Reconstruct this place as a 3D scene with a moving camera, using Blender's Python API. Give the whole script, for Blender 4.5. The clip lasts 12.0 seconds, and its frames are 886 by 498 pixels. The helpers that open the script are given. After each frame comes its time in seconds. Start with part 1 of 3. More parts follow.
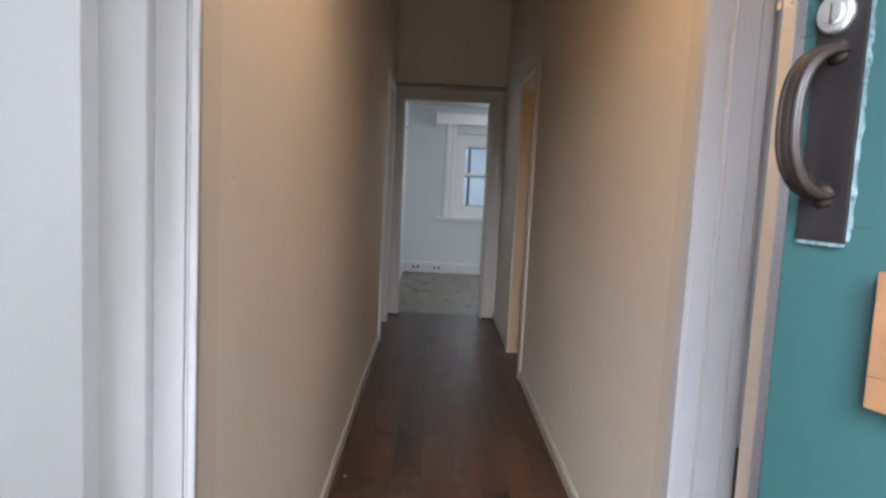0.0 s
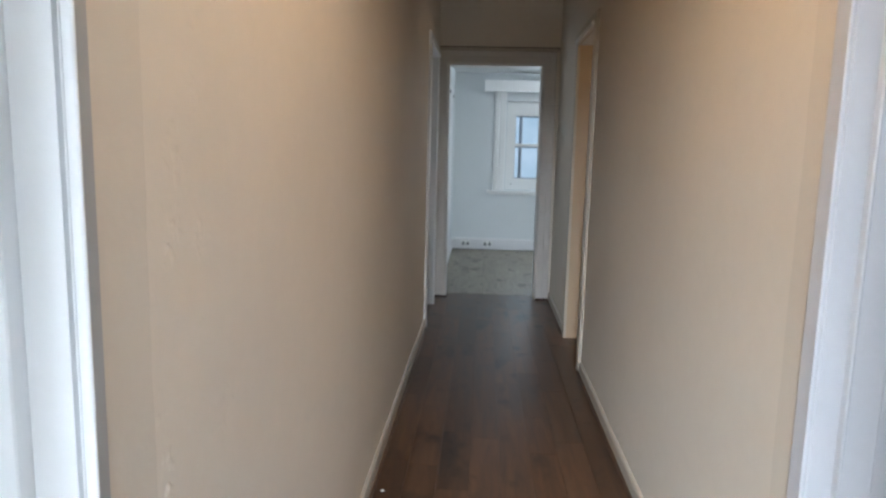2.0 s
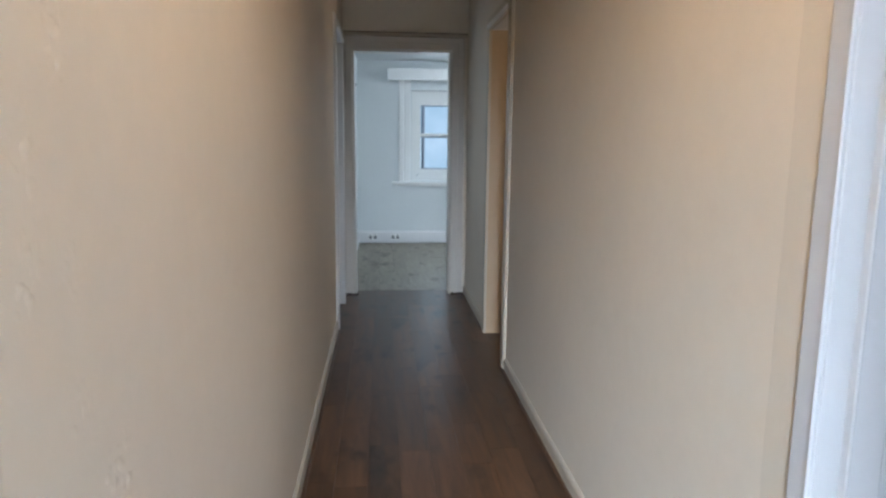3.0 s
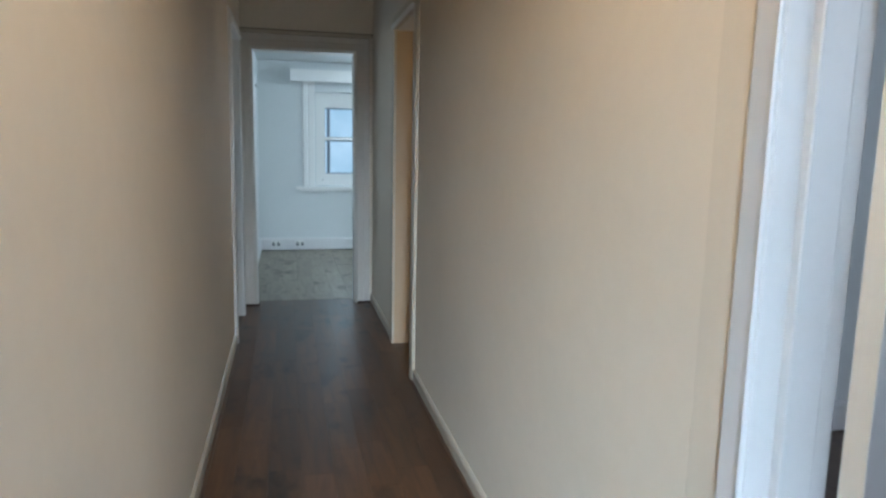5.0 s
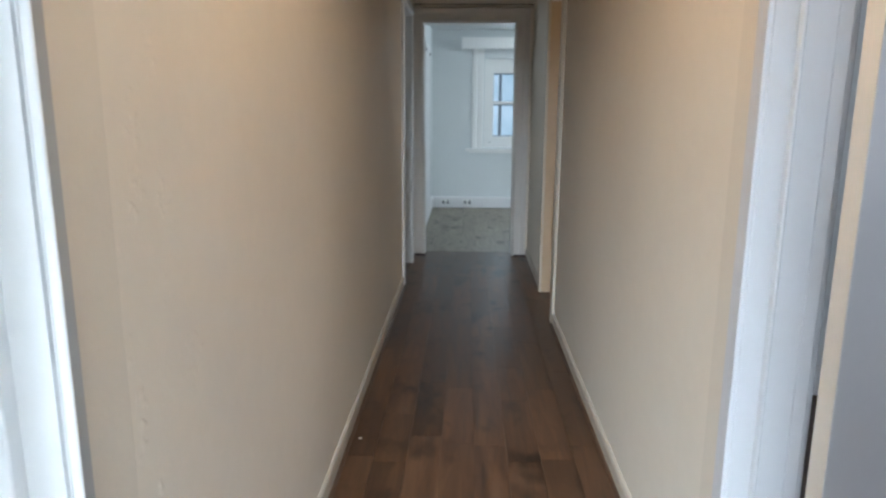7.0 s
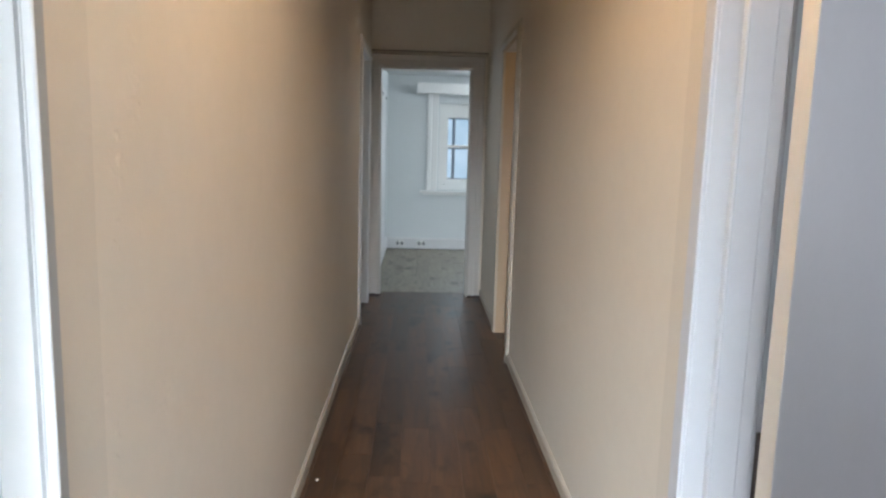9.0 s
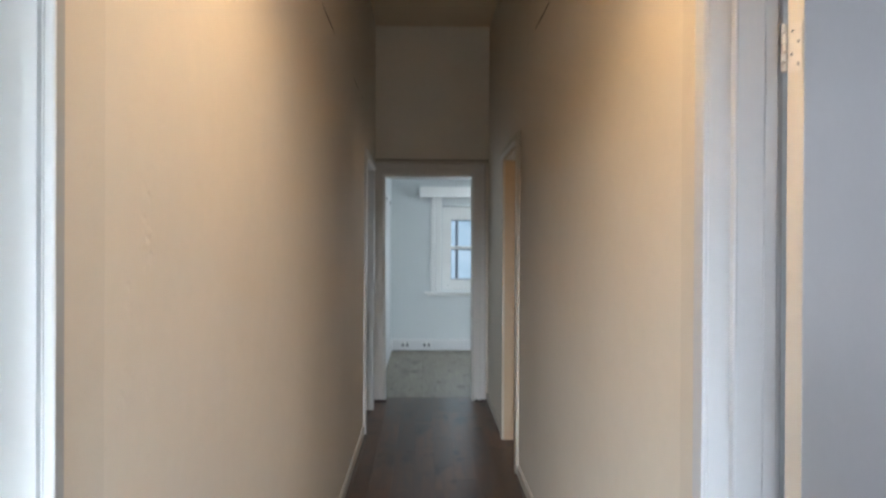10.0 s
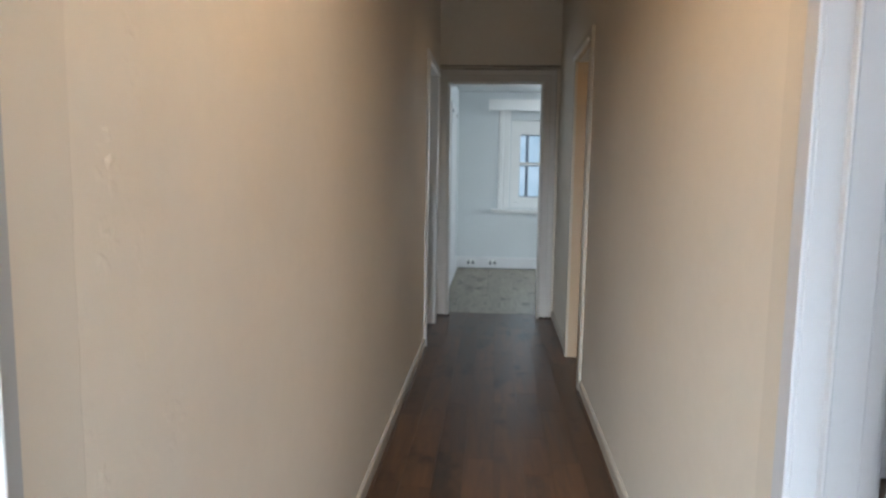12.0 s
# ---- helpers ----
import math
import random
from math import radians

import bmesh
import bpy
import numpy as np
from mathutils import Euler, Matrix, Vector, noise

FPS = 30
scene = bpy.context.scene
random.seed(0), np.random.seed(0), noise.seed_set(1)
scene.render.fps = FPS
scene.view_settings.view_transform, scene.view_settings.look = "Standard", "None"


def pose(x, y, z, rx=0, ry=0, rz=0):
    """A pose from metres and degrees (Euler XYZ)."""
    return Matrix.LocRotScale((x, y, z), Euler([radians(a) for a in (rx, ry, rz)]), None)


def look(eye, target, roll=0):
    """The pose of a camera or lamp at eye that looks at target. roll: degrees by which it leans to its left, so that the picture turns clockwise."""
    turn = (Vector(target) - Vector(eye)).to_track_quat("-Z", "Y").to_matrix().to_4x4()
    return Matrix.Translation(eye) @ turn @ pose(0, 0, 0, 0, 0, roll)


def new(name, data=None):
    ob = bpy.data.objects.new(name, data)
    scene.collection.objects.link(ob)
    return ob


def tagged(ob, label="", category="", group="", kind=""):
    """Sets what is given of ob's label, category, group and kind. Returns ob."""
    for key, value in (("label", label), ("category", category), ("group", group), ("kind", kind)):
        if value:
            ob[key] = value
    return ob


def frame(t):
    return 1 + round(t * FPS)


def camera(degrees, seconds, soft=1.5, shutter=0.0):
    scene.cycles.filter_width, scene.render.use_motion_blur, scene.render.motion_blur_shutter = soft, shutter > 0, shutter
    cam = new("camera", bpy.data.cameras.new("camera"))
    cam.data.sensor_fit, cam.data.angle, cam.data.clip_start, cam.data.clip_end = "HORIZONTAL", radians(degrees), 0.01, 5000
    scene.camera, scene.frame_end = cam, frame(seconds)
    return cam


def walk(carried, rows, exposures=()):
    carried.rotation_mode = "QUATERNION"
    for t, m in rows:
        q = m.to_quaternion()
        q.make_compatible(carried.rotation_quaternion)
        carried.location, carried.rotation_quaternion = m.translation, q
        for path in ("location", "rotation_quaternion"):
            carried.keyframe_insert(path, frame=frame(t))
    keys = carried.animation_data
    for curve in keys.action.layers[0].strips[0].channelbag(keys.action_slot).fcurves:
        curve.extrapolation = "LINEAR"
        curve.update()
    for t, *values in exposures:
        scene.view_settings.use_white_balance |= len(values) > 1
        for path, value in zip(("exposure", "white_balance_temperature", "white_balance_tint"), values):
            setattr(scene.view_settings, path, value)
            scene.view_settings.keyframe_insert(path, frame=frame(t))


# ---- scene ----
cam = camera(66.17, 12.0, soft=2.5, shutter=0.25)
PATH = [
    (0, (-0.120, 0.492, 1.356), (-0.080, 2.481, 1.147), 2.9),
    (0.5, (-0.120, 0.586, 1.334), (-0.090, 2.559, 1.011), 2.1),
    (1, (-0.058, 0.736, 1.343), (-0.016, 2.710, 1.025), 1.7),
    (1.5, (-0.074, 0.826, 1.350), (-0.188, 2.802, 1.065), 1.6),
    (2, (-0.092, 0.925, 1.346), (-0.203, 2.901, 1.053), 1.4),
    (2.5, (-0.150, 1.007, 1.352), (-0.069, 2.982, 1.047), -0.4),
    (2.7, (-0.162, 1.074, 1.340), (-0.013, 3.043, 1.017), 0.4),
    (4.3, (-0.286, 1.356, 1.369), (-0.039, 3.326, 1.129), 0.5),
    (4.5, (-0.251, 1.360, 1.328), (0.124, 3.307, 1.069), 1.4),
    (5, (-0.151, 1.314, 1.334), (0.292, 3.241, 1.038), 1.2),
    (5.5, (-0.037, 1.150, 1.310), (0.010, 3.095, 0.847), 2.4),
    (6, (-0.023, 1.032, 1.332), (0.005, 2.974, 0.854), 0.4),
    (6.5, (-0.037, 0.957, 1.306), (0.026, 2.885, 0.777), -1.2),
    (7, (-0.024, 0.838, 1.349), (-0.090, 2.795, 0.941), 0.4),
    (7.2, (-0.010, 0.815, 1.354), (-0.126, 2.771, 0.957), 0.7),
    (9, (-0.057, 0.780, 1.357), (0.018, 2.758, 1.070), 1.6),
    (9.5, (-0.067, 0.798, 1.369), (-0.004, 2.778, 1.098), 1.1),
    (10, (-0.056, 0.767, 1.430), (0.001, 2.766, 1.422), 0.3),
    (10.5, (-0.039, 0.753, 1.453), (-0.003, 2.740, 1.675), 0.5),
    (11, (-0.009, 0.766, 1.454), (-0.009, 2.739, 1.777), 0.5),
    (11.5, (0.009, 0.826, 1.408), (-0.101, 2.823, 1.393), 0.7),
    (12, (-0.004, 0.962, 1.328), (-0.151, 2.943, 1.094), 0.9),
]
EXPOSURES = [(0.0, -0.38, 6600, 14), (0.5, -0.28, 6550, 13), (1.0, -0.08, 6500, 12), (1.5, -0.1, 6350, 7), (2.5, 0.1, 6100, 8), (4.3, 0.14, 5650, -3), (4.6, 0.09, 5650, -3),
             (5.5, 0.12, 5850, 3), (6.5, 0.15, 5950, 3), (7.2, 0.05, 6200, 5), (9.0, 0.13, 6400, 7), (10.0, 0.06, 6300, 6), (12.0, 0.06, 6300, 6)]
walk(cam, [(t, look(eye, target, roll)) for t, eye, target, roll in PATH], EXPOSURES)

# ---- world, sun and lamps ----
world = bpy.data.worlds.new("world")
scene.world = world
world.use_nodes = True
sky = world.node_tree.nodes.new("ShaderNodeTexSky")
sky.sky_type, sky.sun_disc = "NISHITA", False
sky.sun_elevation, sky.sun_rotation = radians(38), radians(110)
world.node_tree.links.new(sky.outputs[0], world.node_tree.nodes["Background"].inputs[0])
world.node_tree.nodes["Background"].inputs[1].default_value = 0.1
sun = new("sun", bpy.data.lights.new("sun", "SUN"))
sun.data.energy, sun.data.angle, sun.data.color = 2.5, radians(0.5), (1.0, 0.95, 0.88)
sun.matrix_world = look((6, 3, 6), (0, 5, 0))


def window_light(name, place, target, wide, high, watts, color):
    """The sky's light in a window or a door's opening, and the added room fills."""
    lamp = new(name, bpy.data.lights.new(name, "AREA"))
    lamp.data.shape, lamp.data.size, lamp.data.size_y = "RECTANGLE", wide, high
    lamp.data.energy, lamp.data.color = watts, color
    lamp.matrix_world = look(place, target)
    return lamp


def bulb_light(name, place, radius, watts, color):
    lamp = new(name, bpy.data.lights.new(name, "POINT"))
    lamp.data.energy, lamp.data.color, lamp.data.shadow_soft_size = watts, color, radius
    lamp.location = place
    return lamp


DAY = (0.80, 0.90, 1.0)
WARM = (1.0, 0.67, 0.37)
window_light("front_door_light", (-1.75, -3.6, 3.5), (0.25, 2.0, 0.6), 4.4, 2.8, 7300, (0.80, 0.89, 1.0))
window_light("left_room_window_light", (-2.6, 0.32, 1.5), (-0.8, 1.8, 1.2), 1.3, 1.5, 100, DAY)
window_light("right_room_window_light", (2.2, 0.32, 1.6), (1.6, 3.0, 1.0), 1.6, 1.5, 30, (0.82, 0.86, 1.0))
# Added fill, no window there: brightens the left casing through the right doorway.
window_light("right_room_side_fill_light", (3.4, 1.95, 1.6), (0.0, 1.6, 1.3), 0.9, 1.5, 6, (0.84, 0.86, 1.0))
window_light("kitchen_side_window_light", (2.9, 8.7, 1.55), (0.0, 8.8, 0.5), 1.4, 1.1, 24, DAY)
bulb_light("kitchen_lamp_light", (1.0, 9.0, 2.25), 0.05, 14.5, (0.86, 0.93, 1.0))
window_light("kitchen_window_light", (0.78, 10.09, 1.4), (0.72, 8.4, 1.2), 0.85, 0.8, 4, DAY)
bulb_light("hall_lamp_light", (0.02, 2.02, 2.50), 0.03, 31, WARM)
# Added fill above the shade, lifts the upper walls and ceiling.
bulb_light("hall_upper_fill_light", (0.02, 2.02, 2.70), 0.05, 9, WARM)
bulb_light("bathroom_lamp_light", (2.0, 5.0, 1.75), 0.08, 15, (1.0, 0.66, 0.36))
# Unseen source added in the left back room to brighten the hall's end.
window_light("left_back_room_fill_light", (-2.4, 6.9, 1.7), (-1.0, 5.8, 1.4), 1.2, 1.2, 16, DAY)

# ---- materials ----


def material(name, color, rough=0.5, metal=0.0, vary=0.06, scale=3.0, bump=0.0, bump_scale=60.0, color2=None, spec=None, random_by=0.0):
    """A painted or plain surface: two scales of mottling in the colour, a fine relief, and an optional change from object to object."""
    m = bpy.data.materials.new(name)
    m.use_nodes = True
    nt = m.node_tree
    n, l = nt.nodes, nt.links
    b = n["Principled BSDF"]
    b.inputs["Roughness"].default_value = rough
    b.inputs["Metallic"].default_value = metal
    if spec is not None:
        b.inputs["Specular IOR Level"].default_value = spec
    co = n.new("ShaderNodeTexCoord")
    a = n.new("ShaderNodeTexNoise")
    a.inputs["Scale"].default_value, a.inputs["Detail"].default_value = scale, 5
    c = n.new("ShaderNodeTexNoise")
    c.inputs["Scale"].default_value, c.inputs["Detail"].default_value = scale * 14, 4
    l.new(co.outputs["Object"], a.inputs["Vector"])
    l.new(co.outputs["Object"], c.inputs["Vector"])
    add = n.new("ShaderNodeMath")
    add.operation = "ADD"
    l.new(a.outputs["Fac"], add.inputs[0])
    sc = n.new("ShaderNodeMath")
    sc.operation = "MULTIPLY"
    sc.inputs[1].default_value = 0.4
    l.new(c.outputs["Fac"], sc.inputs[0])
    l.new(sc.outputs[0], add.inputs[1])
    ramp = n.new("ShaderNodeValToRGB")
    lo = tuple(v * (1 - vary) for v in (color2 or color))
    hi = tuple(min(1, v * (1 + vary * 0.5)) for v in color)
    ramp.color_ramp.elements[0].position, ramp.color_ramp.elements[0].color = 0.45, (*lo, 1)
    ramp.color_ramp.elements[1].position, ramp.color_ramp.elements[1].color = 0.95, (*hi, 1)
    l.new(add.outputs[0], ramp.inputs[0])
    l.new(ramp.outputs[0], b.inputs["Base Color"])
    if bump:
        d = n.new("ShaderNodeTexNoise")
        d.inputs["Scale"].default_value, d.inputs["Detail"].default_value = bump_scale, 6
        l.new(co.outputs["Object"], d.inputs["Vector"])
        mix = n.new("ShaderNodeMath")
        mix.operation = "MULTIPLY_ADD"
        mix.inputs[1].default_value = 3.0
        l.new(a.outputs["Fac"], mix.inputs[0])
        l.new(d.outputs["Fac"], mix.inputs[2])
        bp = n.new("ShaderNodeBump")
        bp.inputs["Strength"].default_value, bp.inputs["Distance"].default_value = bump, 0.004
        l.new(mix.outputs[0], bp.inputs["Height"])
        l.new(bp.outputs[0], b.inputs["Normal"])
    return m


def emission(name, color, strength):
    m = bpy.data.materials.new(name)
    m.use_nodes = True
    b = m.node_tree.nodes["Principled BSDF"]
    b.inputs["Base Color"].default_value = (*color, 1)
    b.inputs["Emission Color"].default_value = (*color, 1)
    b.inputs["Emission Strength"].default_value = strength
    return m


def plank_material(name, dark, mid, light, rough, spread=0.26):
    """Laminate boards: long grain, dark knots, and a tone for each board."""
    m = bpy.data.materials.new(name)
    m.use_nodes = True
    n, l = m.node_tree.nodes, m.node_tree.links
    b = n["Principled BSDF"]
    co, info = n.new("ShaderNodeTexCoord"), n.new("ShaderNodeObjectInfo")
    off = n.new("ShaderNodeVectorMath")
    off.operation = "SCALE"
    off.inputs[0].default_value = (7.0, 13.0, 5.0)
    l.new(info.outputs["Random"], off.inputs["Scale"])
    add = n.new("ShaderNodeVectorMath")
    l.new(co.outputs["Object"], add.inputs[0])
    l.new(off.outputs[0], add.inputs[1])
    mp = n.new("ShaderNodeMapping")
    mp.inputs["Scale"].default_value = (14, 1.3, 1)
    l.new(add.outputs[0], mp.inputs["Vector"])
    g = n.new("ShaderNodeTexNoise")
    g.inputs["Scale"].default_value, g.inputs["Detail"].default_value, g.inputs["Roughness"].default_value, g.inputs["Distortion"].default_value = 1.5, 8, 0.6, 0.8
    l.new(mp.outputs[0], g.inputs["Vector"])
    kn = n.new("ShaderNodeMapping")
    kn.inputs["Scale"].default_value = (7, 4.0, 1)
    l.new(add.outputs[0], kn.inputs["Vector"])
    k = n.new("ShaderNodeTexNoise")
    k.inputs["Scale"].default_value, k.inputs["Detail"].default_value = 1.0, 3
    l.new(kn.outputs[0], k.inputs["Vector"])
    kr = n.new("ShaderNodeMapRange")
    kr.inputs["From Min"].default_value, kr.inputs["From Max"].default_value = 0.57, 0.72
    l.new(k.outputs["Fac"], kr.inputs["Value"])
    ramp = n.new("ShaderNodeValToRGB")
    e = ramp.color_ramp.elements
    e[0].position, e[0].color = 0.28, (*dark, 1)
    e[1].position, e[1].color = 0.78, (*light, 1)
    mid_e = e.new(0.52)
    mid_e.color = (*mid, 1)
    l.new(g.outputs["Fac"], ramp.inputs[0])
    tone = n.new("ShaderNodeMapRange")
    tone.inputs["To Min"].default_value, tone.inputs["To Max"].default_value = 1 - spread, 1 + spread * 0.9
    l.new(info.outputs["Random"], tone.inputs["Value"])
    mul = n.new("ShaderNodeVectorMath")
    mul.operation = "SCALE"
    l.new(ramp.outputs[0], mul.inputs[0])
    l.new(tone.outputs[0], mul.inputs["Scale"])
    mix = n.new("ShaderNodeMix")
    mix.data_type = "RGBA"
    for i in mix.inputs:
        if i.name == "A" and i.type == "RGBA":
            l.new(mul.outputs[0], i)
        if i.name == "B" and i.type == "RGBA":
            i.default_value = (*(v * 0.45 for v in dark), 1)
        if i.name == "Factor" and i.type == "VALUE":
            l.new(kr.outputs[0], i)
    for o in mix.outputs:
        if o.type == "RGBA":
            l.new(o, b.inputs["Base Color"])
    rr = n.new("ShaderNodeMapRange")
    rr.inputs["To Min"].default_value, rr.inputs["To Max"].default_value = rough - 0.06, rough + 0.12
    l.new(g.outputs["Fac"], rr.inputs["Value"])
    l.new(rr.outputs[0], b.inputs["Roughness"])
    bp = n.new("ShaderNodeBump")
    bp.inputs["Strength"].default_value, bp.inputs["Distance"].default_value = 0.25, 0.001
    l.new(g.outputs["Fac"], bp.inputs["Height"])
    l.new(bp.outputs[0], b.inputs["Normal"])
    return m


M_WALL = material("cream_wall_paint", (0.665, 0.600, 0.515), 0.75, vary=0.05, scale=1.5, bump=0.14, bump_scale=70)
M_STRIP = material("grey_cream_wall_paint", (0.615, 0.555, 0.475), 0.7, vary=0.05, scale=1.5, bump=0.14, bump_scale=70)
M_BAND = material("grey_gloss_paint", (0.36, 0.365, 0.375), 0.4, vary=0.06, scale=3)
# Muted cream for the far right doorway's architrave.
M_DIM = material("muted_cream_gloss_paint", (0.47, 0.42, 0.34), 0.4, vary=0.06, scale=4)
# Leaf paint with the hall lamp's warm light put into the colour.
M_EDGE = material("lamp_warmed_edge_paint", (0.66, 0.60, 0.53), 0.45, vary=0.05)
# Cream door paint, turned tan by putting the warm lamplight into the colour.
M_TAN = material("lamplit_cream_door_paint", (0.40, 0.30, 0.20), 0.5, vary=0.05, scale=2, bump=0.12)
M_CEIL = material("cream_ceiling_paint", (0.64, 0.51, 0.36), 0.75, vary=0.05, scale=1.0, bump=0.2)
M_WHITE = material("white_gloss_paint", (0.69, 0.69, 0.70), 0.3, vary=0.04, scale=2.5, bump=0.12, bump_scale=40)
M_TRIM = material("clean_white_trim_paint", (0.82, 0.82, 0.81), 0.4, vary=0.03, scale=2.5)
M_KWALL = material("white_wall_paint", (0.66, 0.69, 0.70), 0.6, vary=0.03, scale=1.5, bump=0.25)
M_KCEIL = material("white_ceiling_paint", (0.60, 0.62, 0.62), 0.8, vary=0.03, scale=1.2, bump=0.1)
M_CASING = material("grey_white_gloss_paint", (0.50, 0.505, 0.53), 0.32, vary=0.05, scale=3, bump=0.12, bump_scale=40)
M_CASING_FAR = material("aged_white_gloss_paint", (0.56, 0.53, 0.50), 0.35, vary=0.06, scale=3, bump=0.12, bump_scale=40)
# Cream jamb paint with the back room's warm lamplight in its colour.
M_TAN_JAMB = material("lamplit_cream_jamb_paint", (0.43, 0.32, 0.21), 0.45, vary=0.05, scale=2, bump=0.12)
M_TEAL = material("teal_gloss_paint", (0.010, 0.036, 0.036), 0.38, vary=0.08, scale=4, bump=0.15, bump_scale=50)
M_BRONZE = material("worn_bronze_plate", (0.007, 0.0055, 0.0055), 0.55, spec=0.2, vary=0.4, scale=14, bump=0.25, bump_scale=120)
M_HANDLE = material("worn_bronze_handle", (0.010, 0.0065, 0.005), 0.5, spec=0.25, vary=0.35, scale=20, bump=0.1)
M_STEEL = material("worn_steel", (0.55, 0.54, 0.52), 0.3, metal=0.9, vary=0.1, scale=30)
M_CHIP = material("bare_old_paint", (0.075, 0.115, 0.125), 0.7, vary=0.5, scale=60, bump=0.5, bump_scale=200)
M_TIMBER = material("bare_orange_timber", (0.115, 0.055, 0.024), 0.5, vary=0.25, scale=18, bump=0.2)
M_DARK = material("dark_gap_and_shadow", (0.03, 0.022, 0.018), 0.9, vary=0.3, scale=20)
M_HINGE = material("painted_steel_hinge", (0.72, 0.66, 0.60), 0.35, metal=0.1, vary=0.1, scale=20)
M_PLASTIC = material("white_plastic", (0.78, 0.78, 0.76), 0.35, vary=0.02)
M_GREY = material("grey_plastic", (0.20, 0.21, 0.22), 0.4, vary=0.05)
M_ALU = material("grey_window_seal", (0.28, 0.33, 0.40), 0.5, vary=0.08)
M_CARPET = material("old_carpet_scrap", (0.05, 0.035, 0.03), 0.95, vary=0.4, scale=40, bump=0.8, bump_scale=150)
M_PLANK = plank_material("brown_laminate", (0.026, 0.013, 0.0075), (0.076, 0.035, 0.017), (0.120, 0.062, 0.031), 0.36)
M_KPLANK = plank_material("grey_laminate", (0.14, 0.115, 0.085), (0.23, 0.20, 0.155), (0.31, 0.275, 0.22), 0.42, 0.08)
M_SUB = material("floor_joint", (0.03, 0.018, 0.012), 0.8, vary=0.2)
M_GROUND = material("concrete_ground", (0.3, 0.29, 0.27), 0.9, vary=0.2, scale=1, bump=0.4)
M_SHADE = material("enamel_lamp_shade", (0.7, 0.68, 0.62), 0.4, vary=0.03)
M_BULB = emission("lamp_bulb", (1.0, 0.75, 0.45), 8.0)
M_BACK = bpy.data.materials.new("overcast_backdrop")
M_BACK.use_nodes = True
b_ = M_BACK.node_tree
n_ = b_.nodes.new("ShaderNodeTexNoise")
n_.inputs["Scale"].default_value, n_.inputs["Detail"].default_value = 0.9, 3
r_ = b_.nodes.new("ShaderNodeValToRGB")
r_.color_ramp.elements[0].position, r_.color_ramp.elements[0].color = 0.35, (0.38, 0.52, 0.66, 1)
r_.color_ramp.elements[1].position, r_.color_ramp.elements[1].color = 0.65, (0.56, 0.68, 0.82, 1)
c_ = b_.nodes.new("ShaderNodeTexCoord")
b_.links.new(c_.outputs["Object"], n_.inputs["Vector"])
b_.links.new(n_.outputs["Fac"], r_.inputs[0])
b_.nodes["Principled BSDF"].inputs["Base Color"].default_value = (0, 0, 0, 1)
b_.nodes["Principled BSDF"].inputs["Specular IOR Level"].default_value = 0.0
b_.links.new(r_.outputs[0], b_.nodes["Principled BSDF"].inputs["Emission Color"])
b_.nodes["Principled BSDF"].inputs["Emission Strength"].default_value = 1.05
b_.nodes["Principled BSDF"].inputs["Roughness"].default_value = 1.0
M_GLASS = bpy.data.materials.new("window_glass")
M_GLASS.use_nodes = True
g_ = M_GLASS.node_tree.nodes["Principled BSDF"]
g_.inputs["Base Color"].default_value = (0.93, 0.97, 1, 1)
g_.inputs["Transmission Weight"].default_value, g_.inputs["Roughness"].default_value, g_.inputs["IOR"].default_value = 1.0, 0.03, 1.15

# ---- mesh helpers ----


def part(name, bm, mat, parent=None, label="", bevel=0.0, smooth=False):
    """Links a bmesh as one mesh object, under a thing or a part if one is given."""
    if bevel:
        bmesh.ops.bevel(bm, geom=[e for e in bm.edges if e.is_manifold and e.calc_face_angle(0) > 0.6], offset=bevel, segments=2, profile=0.6, affect="EDGES", clamp_overlap=True)
    bmesh.ops.recalc_face_normals(bm, faces=bm.faces)
    me = bpy.data.meshes.new(name)
    if smooth:
        for f in bm.faces:
            f.smooth = True
    bm.to_mesh(me)
    bm.free()
    me.materials.append(mat)
    ob = new(name, me)
    ob.parent = parent
    if label:
        tagged(ob, label=label)
    return ob


def box(lo, hi, bm=None):
    bm = bm or bmesh.new()
    v = [bm.verts.new((x, y, z)) for x in (lo[0], hi[0]) for y in (lo[1], hi[1]) for z in (lo[2], hi[2])]
    for q in ((0, 1, 3, 2), (4, 6, 7, 5), (0, 4, 5, 1), (2, 3, 7, 6), (0, 2, 6, 4), (1, 5, 7, 3)):
        bm.faces.new([v[i] for i in q])
    return bm


def turned(profile, steps=24, bm=None, m=None):
    """A body of revolution about z from (radius, height) pairs."""
    bm = bm or bmesh.new()
    rings = []
    for r, z in profile:
        ring = [bm.verts.new((r * math.cos(a), r * math.sin(a), z)) for a in (2 * math.pi * i / steps for i in range(steps))]
        rings.append(ring)
    for a, b in zip(rings, rings[1:]):
        for i in range(steps):
            bm.faces.new((a[i], a[(i + 1) % steps], b[(i + 1) % steps], b[i]))
    bm.faces.new(rings[0][::-1])
    bm.faces.new(rings[-1])
    if m:
        bm.transform(m)
    return bm


